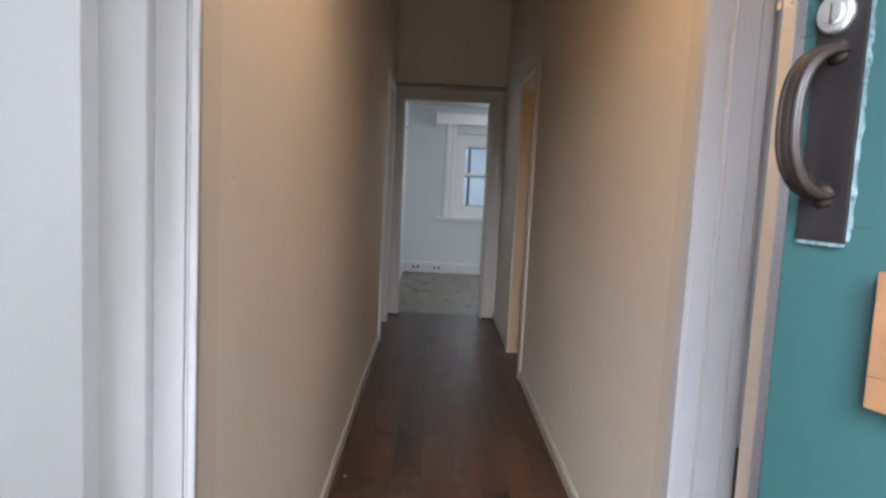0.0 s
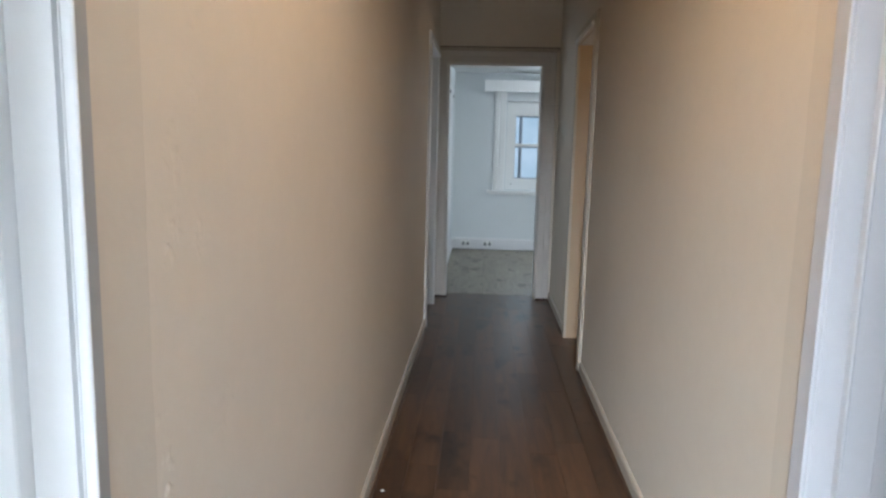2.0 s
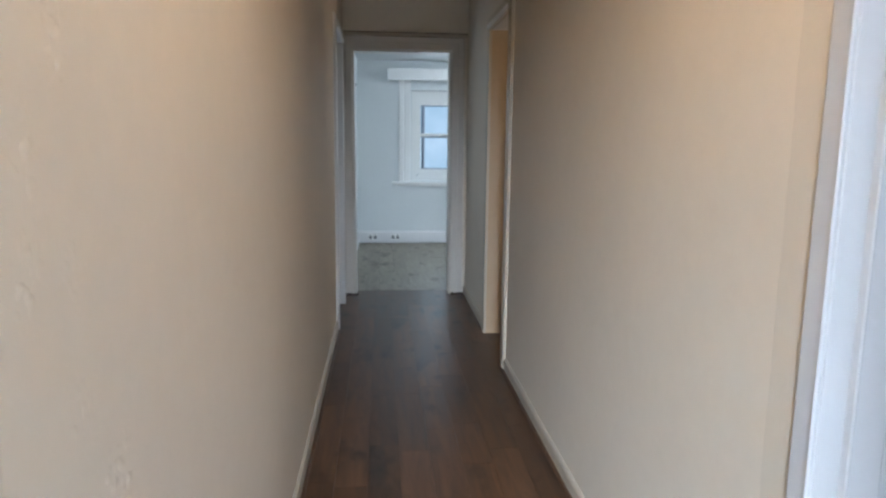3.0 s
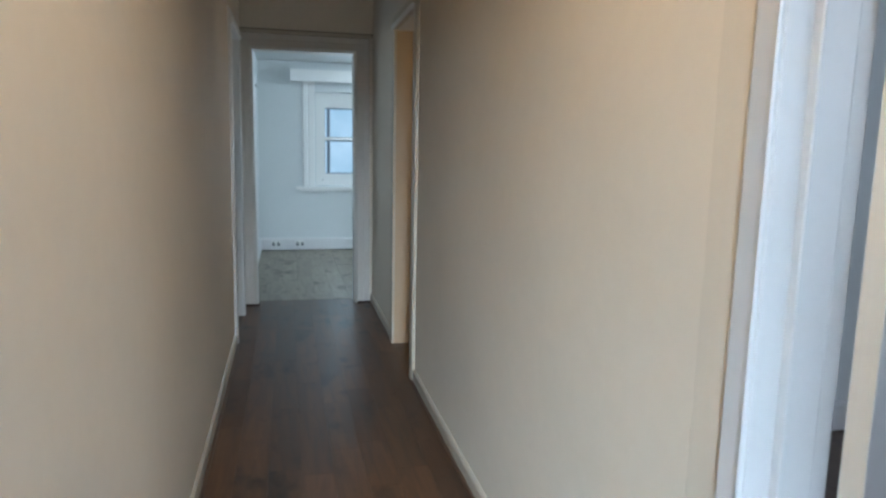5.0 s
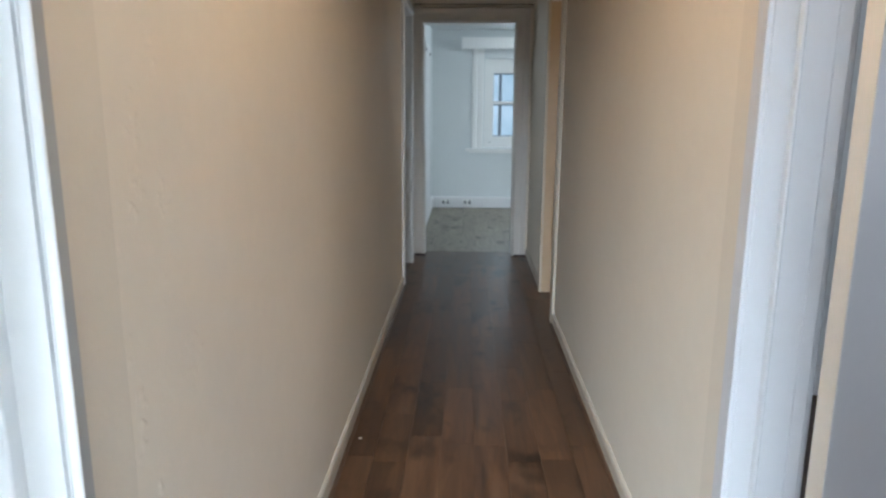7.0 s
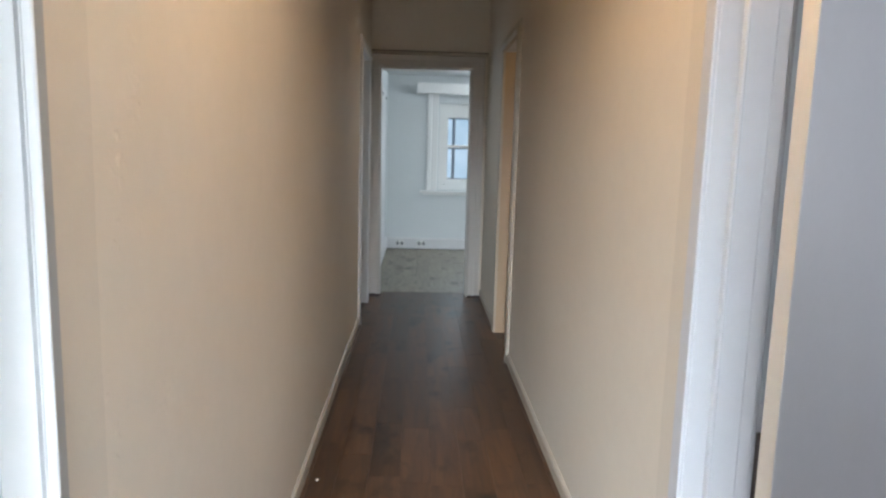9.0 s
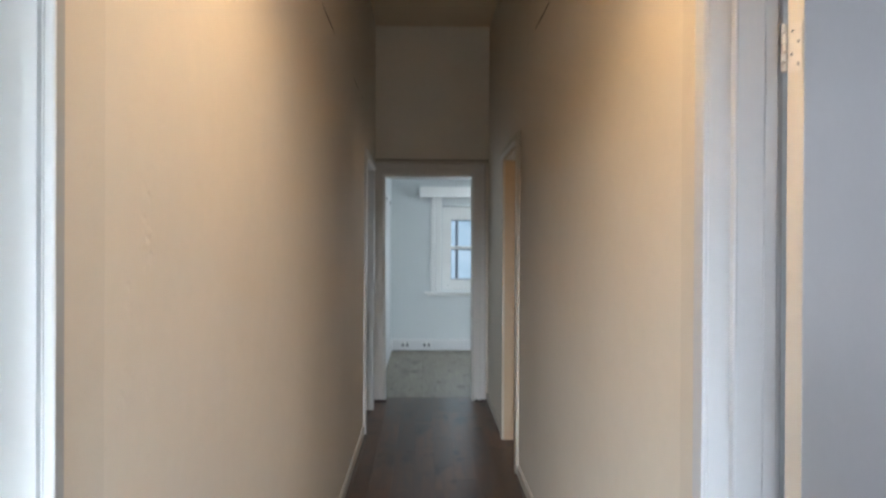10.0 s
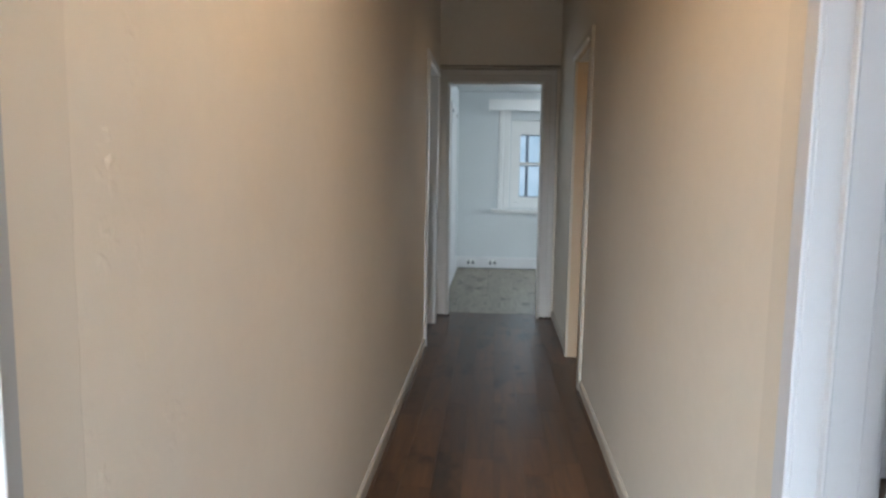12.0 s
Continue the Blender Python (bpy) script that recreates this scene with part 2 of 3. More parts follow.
def tube(points, radius, bm=None, flat=1.0, steps=10):
    """A round bar through the points; flat squashes its section sideways."""
    bm = bm or bmesh.new()
    pts = [Vector(p) for p in points]
    rings = []
    for i, p in enumerate(pts):
        d = (pts[min(i + 1, len(pts) - 1)] - pts[max(i - 1, 0)]).normalized()
        side = (Vector((1, 0, 0)) - d * d.x).normalized()
        up = side.cross(d).normalized()
        rings.append([bm.verts.new(p + side * radius * flat * math.cos(a) + up * radius * math.sin(a)) for a in (2 * math.pi * k / steps for k in range(steps))])
    for a, b in zip(rings, rings[1:]):
        for i in range(steps):
            bm.faces.new((a[i], a[(i + 1) % steps], b[(i + 1) % steps], b[i]))
    bm.faces.new(rings[0][::-1])
    bm.faces.new(rings[-1])
    return bm


def on_wall(axis, plane, sign):
    """From (along, up, out) of a wall to the world. axis: the wall's normal."""
    if axis == "x":
        return lambda s, z, b: (plane + sign * b, s, z)
    return lambda s, z, b: (s, plane + sign * b, z)


def architrave(w, s0, s1, top, profile, bm=None, sides=(True, True), lean=0.0, head=1.0):
    """A mitred moulding round an opening: profile in (outward from the opening, out of the wall). lean: how far the top is moved along."""
    bm = bm or bmesh.new()
    rings = []
    for where in range(4):
        ring = []
        for a, b in profile:
            s = (s0 - a if where < 2 else s1 + a) + (lean if where in (1, 2) else 0)
            z = 0.0 if where in (0, 3) else top + a * head
            ring.append(bm.verts.new(w(s, z, b)))
        rings.append(ring)
    k = len(profile)
    runs = [(0, 1)] * sides[0] + [(1, 2)] + [(2, 3)] * sides[1]
    for i, j in runs:
        for q in range(k):
            bm.faces.new((rings[i][q], rings[i][(q + 1) % k], rings[j][(q + 1) % k], rings[j][q]))
    first, last = rings[runs[0][0]], rings[runs[-1][1]]
    bm.faces.new(first[::-1])
    bm.faces.new(last)
    for ring in rings:
        if ring is not first and ring is not last:
            for v in ring:
                if not v.link_faces:
                    bm.verts.remove(v)
    return bm


def wall(name, axis, lo_plane, hi_plane, s0, s1, top, mat, openings=(), label="painted plaster wall", bottom=-0.02):
    """A wall with thickness and openings (s0, s1, sill, head) through it."""
    bm = bmesh.new()
    cuts_s = sorted({s0, s1, *(v for o in openings for v in o[:2])})
    cuts_z = sorted({bottom, top, *(v for o in openings for v in o[2:4])})
    inside = lambda s, z: any(o[0] < s < o[1] and o[2] < z < o[3] for o in openings)
    grid = {}

    def vert(s, z, p):
        key = (s, z, p)
        if key not in grid:
            grid[key] = bm.verts.new((p, s, z) if axis == "x" else (s, p, z))
        return grid[key]

    cells = {}
    for i in range(len(cuts_s) - 1):
        for j in range(len(cuts_z) - 1):
            cells[i, j] = not inside((cuts_s[i] + cuts_s[i + 1]) / 2, (cuts_z[j] + cuts_z[j + 1]) / 2)
    for (i, j), solid in cells.items():
        if not solid:
            continue
        a, b, c, d = cuts_s[i], cuts_s[i + 1], cuts_z[j], cuts_z[j + 1]
        for p in (lo_plane, hi_plane):
            bm.faces.new([vert(a, c, p), vert(b, c, p), vert(b, d, p), vert(a, d, p)])
        for (di, dj), e in (((-1, 0), ((a, c), (a, d))), ((1, 0), ((b, c), (b, d))), ((0, -1), ((a, c), (b, c))), ((0, 1), ((a, d), (b, d)))):
            if not cells.get((i + di, j + dj), False):
                (sa, za), (sb, zb) = e
                bm.faces.new([vert(sa, za, lo_plane), vert(sb, zb, lo_plane), vert(sb, zb, hi_plane), vert(sa, za, hi_plane)])
    return tagged(part(name, bm, mat), label=label, category="wall", kind="structure")


# ---- plan, in metres: x across, y along the hall, z up ----
XL, XR, THICK_L, THICK_R = -0.505, 0.545, 0.135, 0.144
FRONT, FAR, BACK = 0.26, 7.05, 10.10
CEIL, ROOM_CEIL, KITCHEN_CEIL = 3.46, 3.30, 2.34
L1, L2 = (0.73, 1.583, 2.085), (5.98, 6.70, 2.085)
R1, R2 = (1.35, 2.190, 2.080), (5.09, 5.78, 2.068)
KD = (-0.402, 0.400, 2.069)

wall("wall_left", "x", XL - THICK_L, XL, FRONT, FAR, CEIL, M_WALL, [(L1[0] - .02, L1[1] + .02, -0.02, L1[2] + .02), (L2[0] - .02, L2[1] + .02, -0.02, L2[2] + .02)], "cream painted plaster hall wall with chips and patches")
wall("wall_right", "x", XR, XR + THICK_R, FRONT, FAR, CEIL, M_WALL, [(R1[0] - .02, R1[1] + .02, -0.02, R1[2] + .02), (R2[0] - .02, R2[1] + .02, -0.02, R2[2] + .02)], "cream painted plaster hall wall with a fine crack")
wall("wall_front", "y", 0.02, FRONT - 0.002, -3.6, 3.6, CEIL, M_WALL, [(-0.42, 0.53, -0.02, 2.12)], "cream painted outer wall")
wall("wall_kitchen_near", "y", FAR + 0.001, FAR + 0.13, -3.6, 3.6, CEIL, M_WALL, [(KD[0] - .02, KD[1] + .02, -0.02, KD[2] + .02)], "cream painted plaster wall over a doorway")
wall("wall_kitchen_lining", "y", FAR + 0.132, FAR + 0.14, -0.62, 3.0, KITCHEN_CEIL, M_KWALL, [(KD[0] - .02, KD[1] + .02, -0.02, KD[2] + .02)], "white painted kitchen wall")
WIN = (0.20, 1.20, 0.82, 1.98)
wall("wall_kitchen_back", "y", BACK, BACK + 0.26, -0.7, 3.1, KITCHEN_CEIL + 0.1, M_KWALL, [WIN], "white painted kitchen wall with a deep window")
wall("wall_kitchen_left", "x", -0.62, -0.50, FAR + 0.14, BACK, KITCHEN_CEIL, M_KWALL, (), "white painted kitchen side wall")
wall("wall_kitchen_right", "x", 3.0, 3.12, FAR + 0.14, BACK, KITCHEN_CEIL, M_KWALL, [(8.0, 9.4, 0.95, 2.1)], "white painted kitchen side wall")
for side, xs in (("left", (-3.6, XL - THICK_L)), ("right", (XR + THICK_R, 3.6))):
    wall(f"wall_partition_{side}", "y", 3.97, 4.09, xs[0], xs[1], ROOM_CEIL, M_KWALL, (), "white painted room wall")
wall("wall_outer_left", "x", -3.72, -3.6, 0.02, FAR + 0.13, CEIL, M_KWALL, (), "white painted room wall")
wall("wall_outer_right", "x", 3.6, 3.72, 0.02, FAR + 0.13, CEIL, M_KWALL, (), "white painted room wall")

# ceilings
def ceiling(name, lo, hi, z, mat, label):
    tagged(part(name, box((lo[0], lo[1], z), (hi[0], hi[1], z + 0.06)), mat), label=label, category="ceiling", kind="structure")


ceiling("ceiling_hall", (XL - .1, FRONT - .1), (XR + .1, FAR + .12), CEIL, M_CEIL, "high cream painted plaster hall ceiling")
ceiling("ceiling_left_rooms", (-3.7, .05), (XL - THICK_L - .001, FAR + .1), ROOM_CEIL, M_KCEIL, "white room ceiling")
ceiling("ceiling_right_front", (XR + THICK_R + .001, .05), (3.7, 4.08), ROOM_CEIL, M_KCEIL, "white room ceiling")
ceiling("ceiling_right_back", (XR + THICK_R + .001, 4.09), (3.7, FAR + .1), 2.6, M_KCEIL, "white room ceiling")
ceiling("ceiling_kitchen", (-.6, FAR + .14), (3.1, BACK), KITCHEN_CEIL, M_KCEIL, "low white kitchen ceiling")

# bulkhead across the hall, with a soft rounded lower edge
bm = box((XL - .06, 3.98, 3.04), (XR + .06, 4.09, CEIL + .03))
tagged(part("bulkhead", bm, M_WALL, bevel=0.03), label="cream plaster bulkhead crossing the hall under the ceiling", category="bulkhead", kind="structure")

# floors: dark joint bed, boards laid on it further down
tagged(part("floor", box((-3.6, 0.02, -0.06), (3.6, BACK, -0.006)), M_SUB), label="dark bed of the laminate floors", category="floor", kind="structure")
gb = bmesh.new()
bmesh.ops.create_grid(gb, x_segments=2, y_segments=2, size=300)
gb.transform(Matrix.Translation((0, 0, -0.25)))
tagged(part("ground", gb, M_GROUND), label="pale concrete and earth round the house", category="ground", kind="structure")
tagged(part("porch_step", box((-0.9, -0.8, -0.25), (0.9, 0.02, -0.03)), M_GROUND, bevel=0.01), label="concrete porch slab at the front door", category="porch", kind="structure")

# skirtings
SKIRT = [(0, 0), (0.013, 0), (0.013, 0.060), (0.008, 0.070), (0.0, 0.074)]


def skirting(name, axis, plane, sign, s0, s1, mat=M_WHITE, profile=SKIRT, label="painted timber skirting board", quad=True):
    w = on_wall(axis, plane, sign)
    shoe = [(0.0135, 0.0005), (0.026, 0.0005), (0.025, 0.006), (0.020, 0.011), (0.0135, 0.012)]
    made = None
    for shape in [profile] + [shoe] * quad:
        bm = bmesh.new()
        a = [bm.verts.new(w(s0, z, b)) for b, z in shape]
        c = [bm.verts.new(w(s1, z, b)) for b, z in shape]
        for q in range(len(shape)):
            bm.faces.new((a[q], a[(q + 1) % len(shape)], c[(q + 1) % len(shape)], c[q]))
        bm.faces.new(a[::-1])
        bm.faces.new(c)
        if made:
            part("shoe_moulding", bm, M_SHOE, made, "thin brown shoe moulding")
        else:
            made = tagged(part(name, bm, mat), label=label, category="skirting board", kind="structure")
    return made


M_SHOE = material("brown_shoe_moulding", (0.085, 0.045, 0.026), 0.5, vary=0.25, scale=20)
M_SKIRT = material("cream_gloss_paint", (0.46, 0.41, 0.34), 0.5, vary=0.06, scale=4, bump=0.15)
skirting("skirting_hall_left", "x", XL, 1, L1[1] + .042, L2[0] - .092, M_SKIRT, label="cream painted hall skirting board")
skirting("skirting_hall_right", "x", XR, -1, R1[1] + .064, R2[0] - .092, M_SKIRT, label="cream painted hall skirting board")
skirting("skirting_hall_right_end", "x", XR, -1, R2[1] + .10, FAR, M_SKIRT, label="cream painted hall skirting board")
KSK = [(0, 0.012), (0.022, 0.012), (0.022, 0.135), (0.012, 0.152), (0.0, 0.155)]
skirting("skirting_kitchen_back", "y", BACK, -1, -0.5, 3.0, M_WHITE, KSK, "tall white kitchen skirting board", False)
skirting("skirting_kitchen_left", "x", -0.50, 1, FAR + .14, BACK - .023, M_WHITE, KSK, "tall white kitchen skirting board", False)
skirting("skirting_room_right", "y", 3.97, -1, XR + THICK_R, 3.6, M_WHITE, KSK, "tall white room skirting board", False)

# ---- doors ----
ARCH = [(0.0, 0.0), (0.0, 0.019), (0.004, 0.023), (0.008, 0.019), (0.014, 0.021), (0.040, 0.0212), (0.044, 0.0232), (0.048, 0.0232), (0.052, 0.0212), (0.122, 0.022), (0.125, 0.020), (0.129, 0.020), (0.134, 0.0225), (0.138, 0.0225), (0.141, 0.018), (0.145, 0.0)]
ARCH_DEEP = [(0, 0), (0, 0.007), (0.005, 0.007), (0.007, 0.001), (0.012, 0.001), (0.014, 0.007), (0.018, 0.009), (0.112, 0.029), (0.116, 0.018), (0.122, 0.018), (0.127, 0.030), (0.133, 0.031), (0.139, 0.026), (0.146, 0.004), (0.147, 0)]
ARCH_THIN = [(0.0, 0.0), (0.0, 0.016), (0.004, 0.019), (0.080, 0.019), (0.086, 0.014), (0.090, 0.0)]


def doorway(name, axis, planes, s0, s1, top, label, front=ARCH, back=ARCH, stop=0.5, sides=(True, True), lean=0.0, mat=M_WHITE, head_mat=None, arch_mat=None):
    """The lining, stops and mouldings of a doorway through a wall between two planes; the hall is on the side of planes[0]."""
    d = tagged(new(name), label=label, category="doorway", kind="structure")
    near, far = planes
    sign = 1 if far > near else -1
    w = on_wall(axis, near, sign)
    depth = abs(far - near)
    for nm, rect in (("jamb", (s0 - .02, s0, 0.0, top + .02)), ("jamb", (s1, s1 + .02, 0.0, top + .02)), ("head", (s0, s1, top, top + .02))):
        bm = bmesh.new()
        a, b, c, e = rect
        vs = [bm.verts.new(w(s + (lean if z > 1 else 0), z, o)) for s in (a, b) for z in (c, e) for o in (-0.001, depth + .001)]
        for q in ((0, 1, 3, 2), (4, 6, 7, 5), (0, 4, 5, 1), (2, 3, 7, 6), (0, 2, 6, 4), (1, 5, 7, 3)):
            bm.faces.new([vs[i] for i in q])
        part(nm, bm, (head_mat or mat) if nm == "head" else mat, d, bevel=0.0015)
    if stop:
        o0, o1 = depth * stop - .02, depth * stop + .02
        for rect in ((s0 - .001, s0 + .012, 0.0, top), (s1 - .012, s1 + .001, 0.0, top), (s0 + .012, s1 - .012, top - .012, top + .001)):
            bm = bmesh.new()
            a, b, c, e = rect
            vs = [bm.verts.new(w(s + (lean if z > 1 else 0), z, o)) for s in (a, b) for z in (c, e) for o in (o0, o1)]
            for q in ((0, 1, 3, 2), (4, 6, 7, 5), (0, 4, 5, 1), (2, 3, 7, 6), (0, 2, 6, 4), (1, 5, 7, 3)):
                bm.faces.new([vs[i] for i in q])
            part("door_stop", bm, mat, d, bevel=0.002)
    part("architrave", architrave(on_wall(axis, near, -sign), s0, s1, top, front, sides=sides, lean=lean), arch_mat or mat, d)
    if back:
        part("architrave", architrave(on_wall(axis, far, sign), s0, s1, top, back, lean=lean), mat, d)
    return d


def hinge(parent, z, side=1, mat=M_HINGE):
    """A butt hinge at the local origin edge of a leaf: plate on the edge, knuckles and screws."""
    h = part("hinge", box((-0.0030, min(side * 0.004, side * 0.034), z), (0.0, max(side * 0.004, side * 0.034), z + 0.10)), mat, parent, "paint-spotted steel butt hinge")
    bm = bmesh.new()
    for k in range(5):
        sub = turned([(0.0062, z + .0205 * k + .001), (0.0062, z + .0205 * k + .0185)], 10)
        sub.transform(Matrix.Translation((-0.006, side * 0.040, 0)))
        tmp = bpy.data.meshes.new("knuckle")
        sub.to_mesh(tmp)
        sub.free()
        bm.from_mesh(tmp)
        bpy.data.meshes.remove(tmp)
    part("knuckle", bm, mat, h)
    for k, (dy, dz) in enumerate(((.012, .014), (.026, .036), (.012, .060), (.024, .084))):
        bm = turned([(0.0035, 0), (0.0028, 0.0012)], 8, None, Matrix.Translation((-0.0026, side * dy, z + dz)) @ Matrix.Rotation(radians(-90), 4, "Y"))
        part("screw", bm, M_GREY, h)
    return h


def panel_leaf(name, wide, high, mat, label, hinges=(1.75, 0.25), side=1):
    """A flush white door leaf, local: x along from the hinge edge, y through its thickness 0..0.036, z up."""
    d = tagged(new(name), label=label, category="door", kind="structure")
    part("door_leaf", box((0, min(0, side * 0.036), 0.012), (wide, max(0, side * 0.036), high)), mat, d, bevel=0.0025)
    # Thin strip over the edge; the cream one has lamp light painted in.
    part("hinge_edge", box((-0.0012, min(side * .001, side * .035), 0.014), (-0.0001, max(side * .001, side * .035), high - .002)), M_EDGE if side > 0 else M_WHITE, d, "hinge edge strip; where cream, the lamp's warm light is in the colour")
    for z in hinges:
        hinge(d, z, side)
    return d


# linings of the two front rooms' doorways: (into the opening, into the wall), with a bead or a groove and a planted stop
LINING_L = [(-0.019, 0.0), (-0.001, 0.0), (0.0, 0.001), (0.0, 0.002), (-0.009, 0.0025), (-0.009, 0.0075), (0.0, 0.008), (0.0, 0.056), (-0.004, 0.0565), (0.018, 0.060), (0.020, 0.062), (0.020, 0.1335), (0.018, 0.135), (-0.019, 0.135)]
LINING_R = [(-0.019, 0.0), (-0.003, 0.0), (0.0, 0.003), (0.0, 0.048), (0.014, 0.0495), (0.0165, 0.052), (0.016, 0.055), (0.014, 0.057), (0.014, 0.112), (0.010, 0.1135), (0.012, 0.116), (0.012, 0.142), (0.010, 0.144), (-0.019, 0.144)]
BEAD_L = [(0.002, 0.0), (0.002, 0.009), (0.0035, 0.0115), (0.006, 0.012), (0.0085, 0.010), (0.0095, 0.0)]
SLIM_L = [(0.0096, 0.0), (0.0096, 0.006), (0.036, 0.006), (0.039, 0.0)]
SLIM_R = [(0.001, 0.0), (0.001, 0.006), (0.003, 0.009), (0.006, 0.0095), (0.009, 0.007), (0.012, 0.005), (0.053, 0.008), (0.058, 0.006), (0.060, 0.0)]


def lined_doorway(name, plane, sign, s0, s1, top, lining, slim, mat, label, head=1.0, band=None, bead=None):
    """A doorway with a moulded lining in a thick wall; sign points from the hall into the wall."""
    d = tagged(new(name), label=label, category="doorway", kind="structure")
    part("lining", architrave(on_wall("x", plane, sign), s0, s1, top, [(-a, b) for a, b in lining]), mat, d, "gloss painted doorway lining with a planted stop")
    part("architrave", architrave(on_wall("x", plane, -sign), s0, s1, top, slim, head=head), band or mat, d, "narrow painted architrave")
    if bead:
        part("bead", architrave(on_wall("x", plane, -sign), s0, s1, top, bead), mat, d, "white rounded bead along the lining")
    back = plane + sign * lining[-1][1]
    part("architrave", architrave(on_wall("x", back, sign), s0 - .004, s1 + .004, top, ARCH_THIN), mat, d)
    return d


lined_doorway("door_1", XL, -1, *L1, LINING_L, SLIM_L, M_WHITE, "white gloss painted doorway to a bright front room", band=M_BAND, bead=BEAD_L)
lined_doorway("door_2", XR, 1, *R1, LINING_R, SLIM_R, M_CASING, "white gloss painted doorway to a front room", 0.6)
d3 = doorway("door_3", "x", (XL, XL - THICK_L), *L2, "cream painted doorway at the hall's end", ARCH_THIN, None, stop=0.0)
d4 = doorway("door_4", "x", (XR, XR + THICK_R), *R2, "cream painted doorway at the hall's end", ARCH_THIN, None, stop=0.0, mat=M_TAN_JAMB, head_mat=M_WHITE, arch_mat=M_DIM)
KARCH = [(0.0, 0.0), (0.0, 0.018), (0.012, 0.022), (0.022, 0.030), (0.070, 0.026), (0.074, 0.020), (0.118, 0.020), (0.124, 0.014), (0.128, 0.0)]
kd = doorway("door_5", "y", (FAR, FAR + 0.14), *KD, "white painted doorway from the hall to the kitchen", KARCH, ARCH_THIN, stop=0.0, lean=-0.012, mat=M_CASING_FAR)
part("cap_moulding", box((XL + .003, FAR - .038, KD[2] + .129), (XR - .003, FAR - .001, KD[2] + .150)), M_SKIRT, kd, "thin cap moulding over the doorway", bevel=0.003)
# Dark strip laid on the wall as the shadow line over the cap.
part("cap_shadow", box((XL + .003, FAR - .006, KD[2] + .151), (XR - .003, FAR - .0005, KD[2] + .161)), M_DARK, kd, "dark strip painted in as the shadow above the cap moulding")


# Added beads, extra white for the gleam of gloss paint on the heads.
for dw, x0, x1, (y0, y1, top) in ((d3, XL + 0.0195, XL + 0.029, L2), (d4, XR - 0.029, XR - 0.0195, R2)):
    part("head_gleam_bead", box((x0, y0 - .004, top + .010), (x1, y1 + .06, top + .036)), M_TRIM, dw, "added white bead painting the gleam along the doorway's head moulding", bevel=0.003)


def swing(ob, x, y, degrees):
    ob.matrix_world = Matrix.Translation((x, y, 0)) @ Matrix.Rotation(radians(degrees), 4, "Z")


leaf = panel_leaf("room_door", 0.80, 2.06, M_WHITE, "open white flush door with painted hinges, swung into a front room", (1.795, 0.2), 1)
swing(leaf, 0.719, 2.134, 31.2)
tagged(leaf, group="white room doors")
leaf = panel_leaf("room_door", 0.80, 2.03, M_WHITE, "open white flush door in the bright room, scuffed at its hinge edge", (1.83, 0.2), -1)
swing(leaf, -0.655, 1.541, 149.2)
tagged(leaf, group="white room doors")
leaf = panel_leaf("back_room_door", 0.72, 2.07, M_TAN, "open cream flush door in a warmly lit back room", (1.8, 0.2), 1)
swing(leaf, 0.695, 5.776, 3)

# ---- the teal front door, open inwards ----
front = tagged(new("front_door"), label="teal painted front door standing open, with a worn bronze pull handle and lock", category="door", kind="structure")
A0 = Vector((0.487, 0.273, 0))
TURN = Matrix.Translation(A0) @ Matrix.Rotation(radians(111.3), 4, "Z")
front.matrix_world = TURN
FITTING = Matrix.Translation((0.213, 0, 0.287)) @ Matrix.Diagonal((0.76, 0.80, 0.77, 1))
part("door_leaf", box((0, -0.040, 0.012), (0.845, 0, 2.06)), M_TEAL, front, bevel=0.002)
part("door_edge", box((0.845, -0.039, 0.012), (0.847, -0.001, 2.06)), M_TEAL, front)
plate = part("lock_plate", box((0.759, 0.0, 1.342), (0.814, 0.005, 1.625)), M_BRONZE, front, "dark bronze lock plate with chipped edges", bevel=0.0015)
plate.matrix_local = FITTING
# chipped pale paint round the plate's edge
rng = random.Random(5)
bm = bmesh.new()
for k in range(90):
    z = 1.345 + k * 0.0031
    wdt = 0.0015 + 0.0028 * abs(math.sin(k * 0.31) * math.sin(k * 0.13)) + rng.uniform(0.0, 0.0016)
    box((0.7575 - wdt, 0.0002, z), (0.7585, 0.0010, z + rng.uniform(0.0026, 0.0032)), bm)
for k in range(10):
    x = 0.760 + k * 0.0053
    box((x, 0.0002, 1.3395 - rng.uniform(0, 0.0015)), (x + 0.0048, 0.0056, 1.3418), bm)
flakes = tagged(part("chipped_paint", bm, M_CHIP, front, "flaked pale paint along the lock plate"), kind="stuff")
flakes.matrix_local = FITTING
bm = box((0.823, 0.0002, 1.5555), (0.838, 0.0010, 1.5568))
box((0.733, 0.0002, 1.3595), (0.7525, 0.0010, 1.3608), bm)
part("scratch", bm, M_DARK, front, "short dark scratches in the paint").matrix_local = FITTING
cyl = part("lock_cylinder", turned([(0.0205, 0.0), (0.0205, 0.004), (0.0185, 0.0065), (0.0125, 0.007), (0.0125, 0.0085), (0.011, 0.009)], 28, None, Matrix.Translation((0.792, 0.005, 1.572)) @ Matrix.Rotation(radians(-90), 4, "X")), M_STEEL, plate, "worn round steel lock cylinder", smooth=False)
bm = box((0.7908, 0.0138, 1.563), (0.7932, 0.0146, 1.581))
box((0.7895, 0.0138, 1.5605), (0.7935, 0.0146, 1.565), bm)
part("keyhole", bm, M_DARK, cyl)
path = []
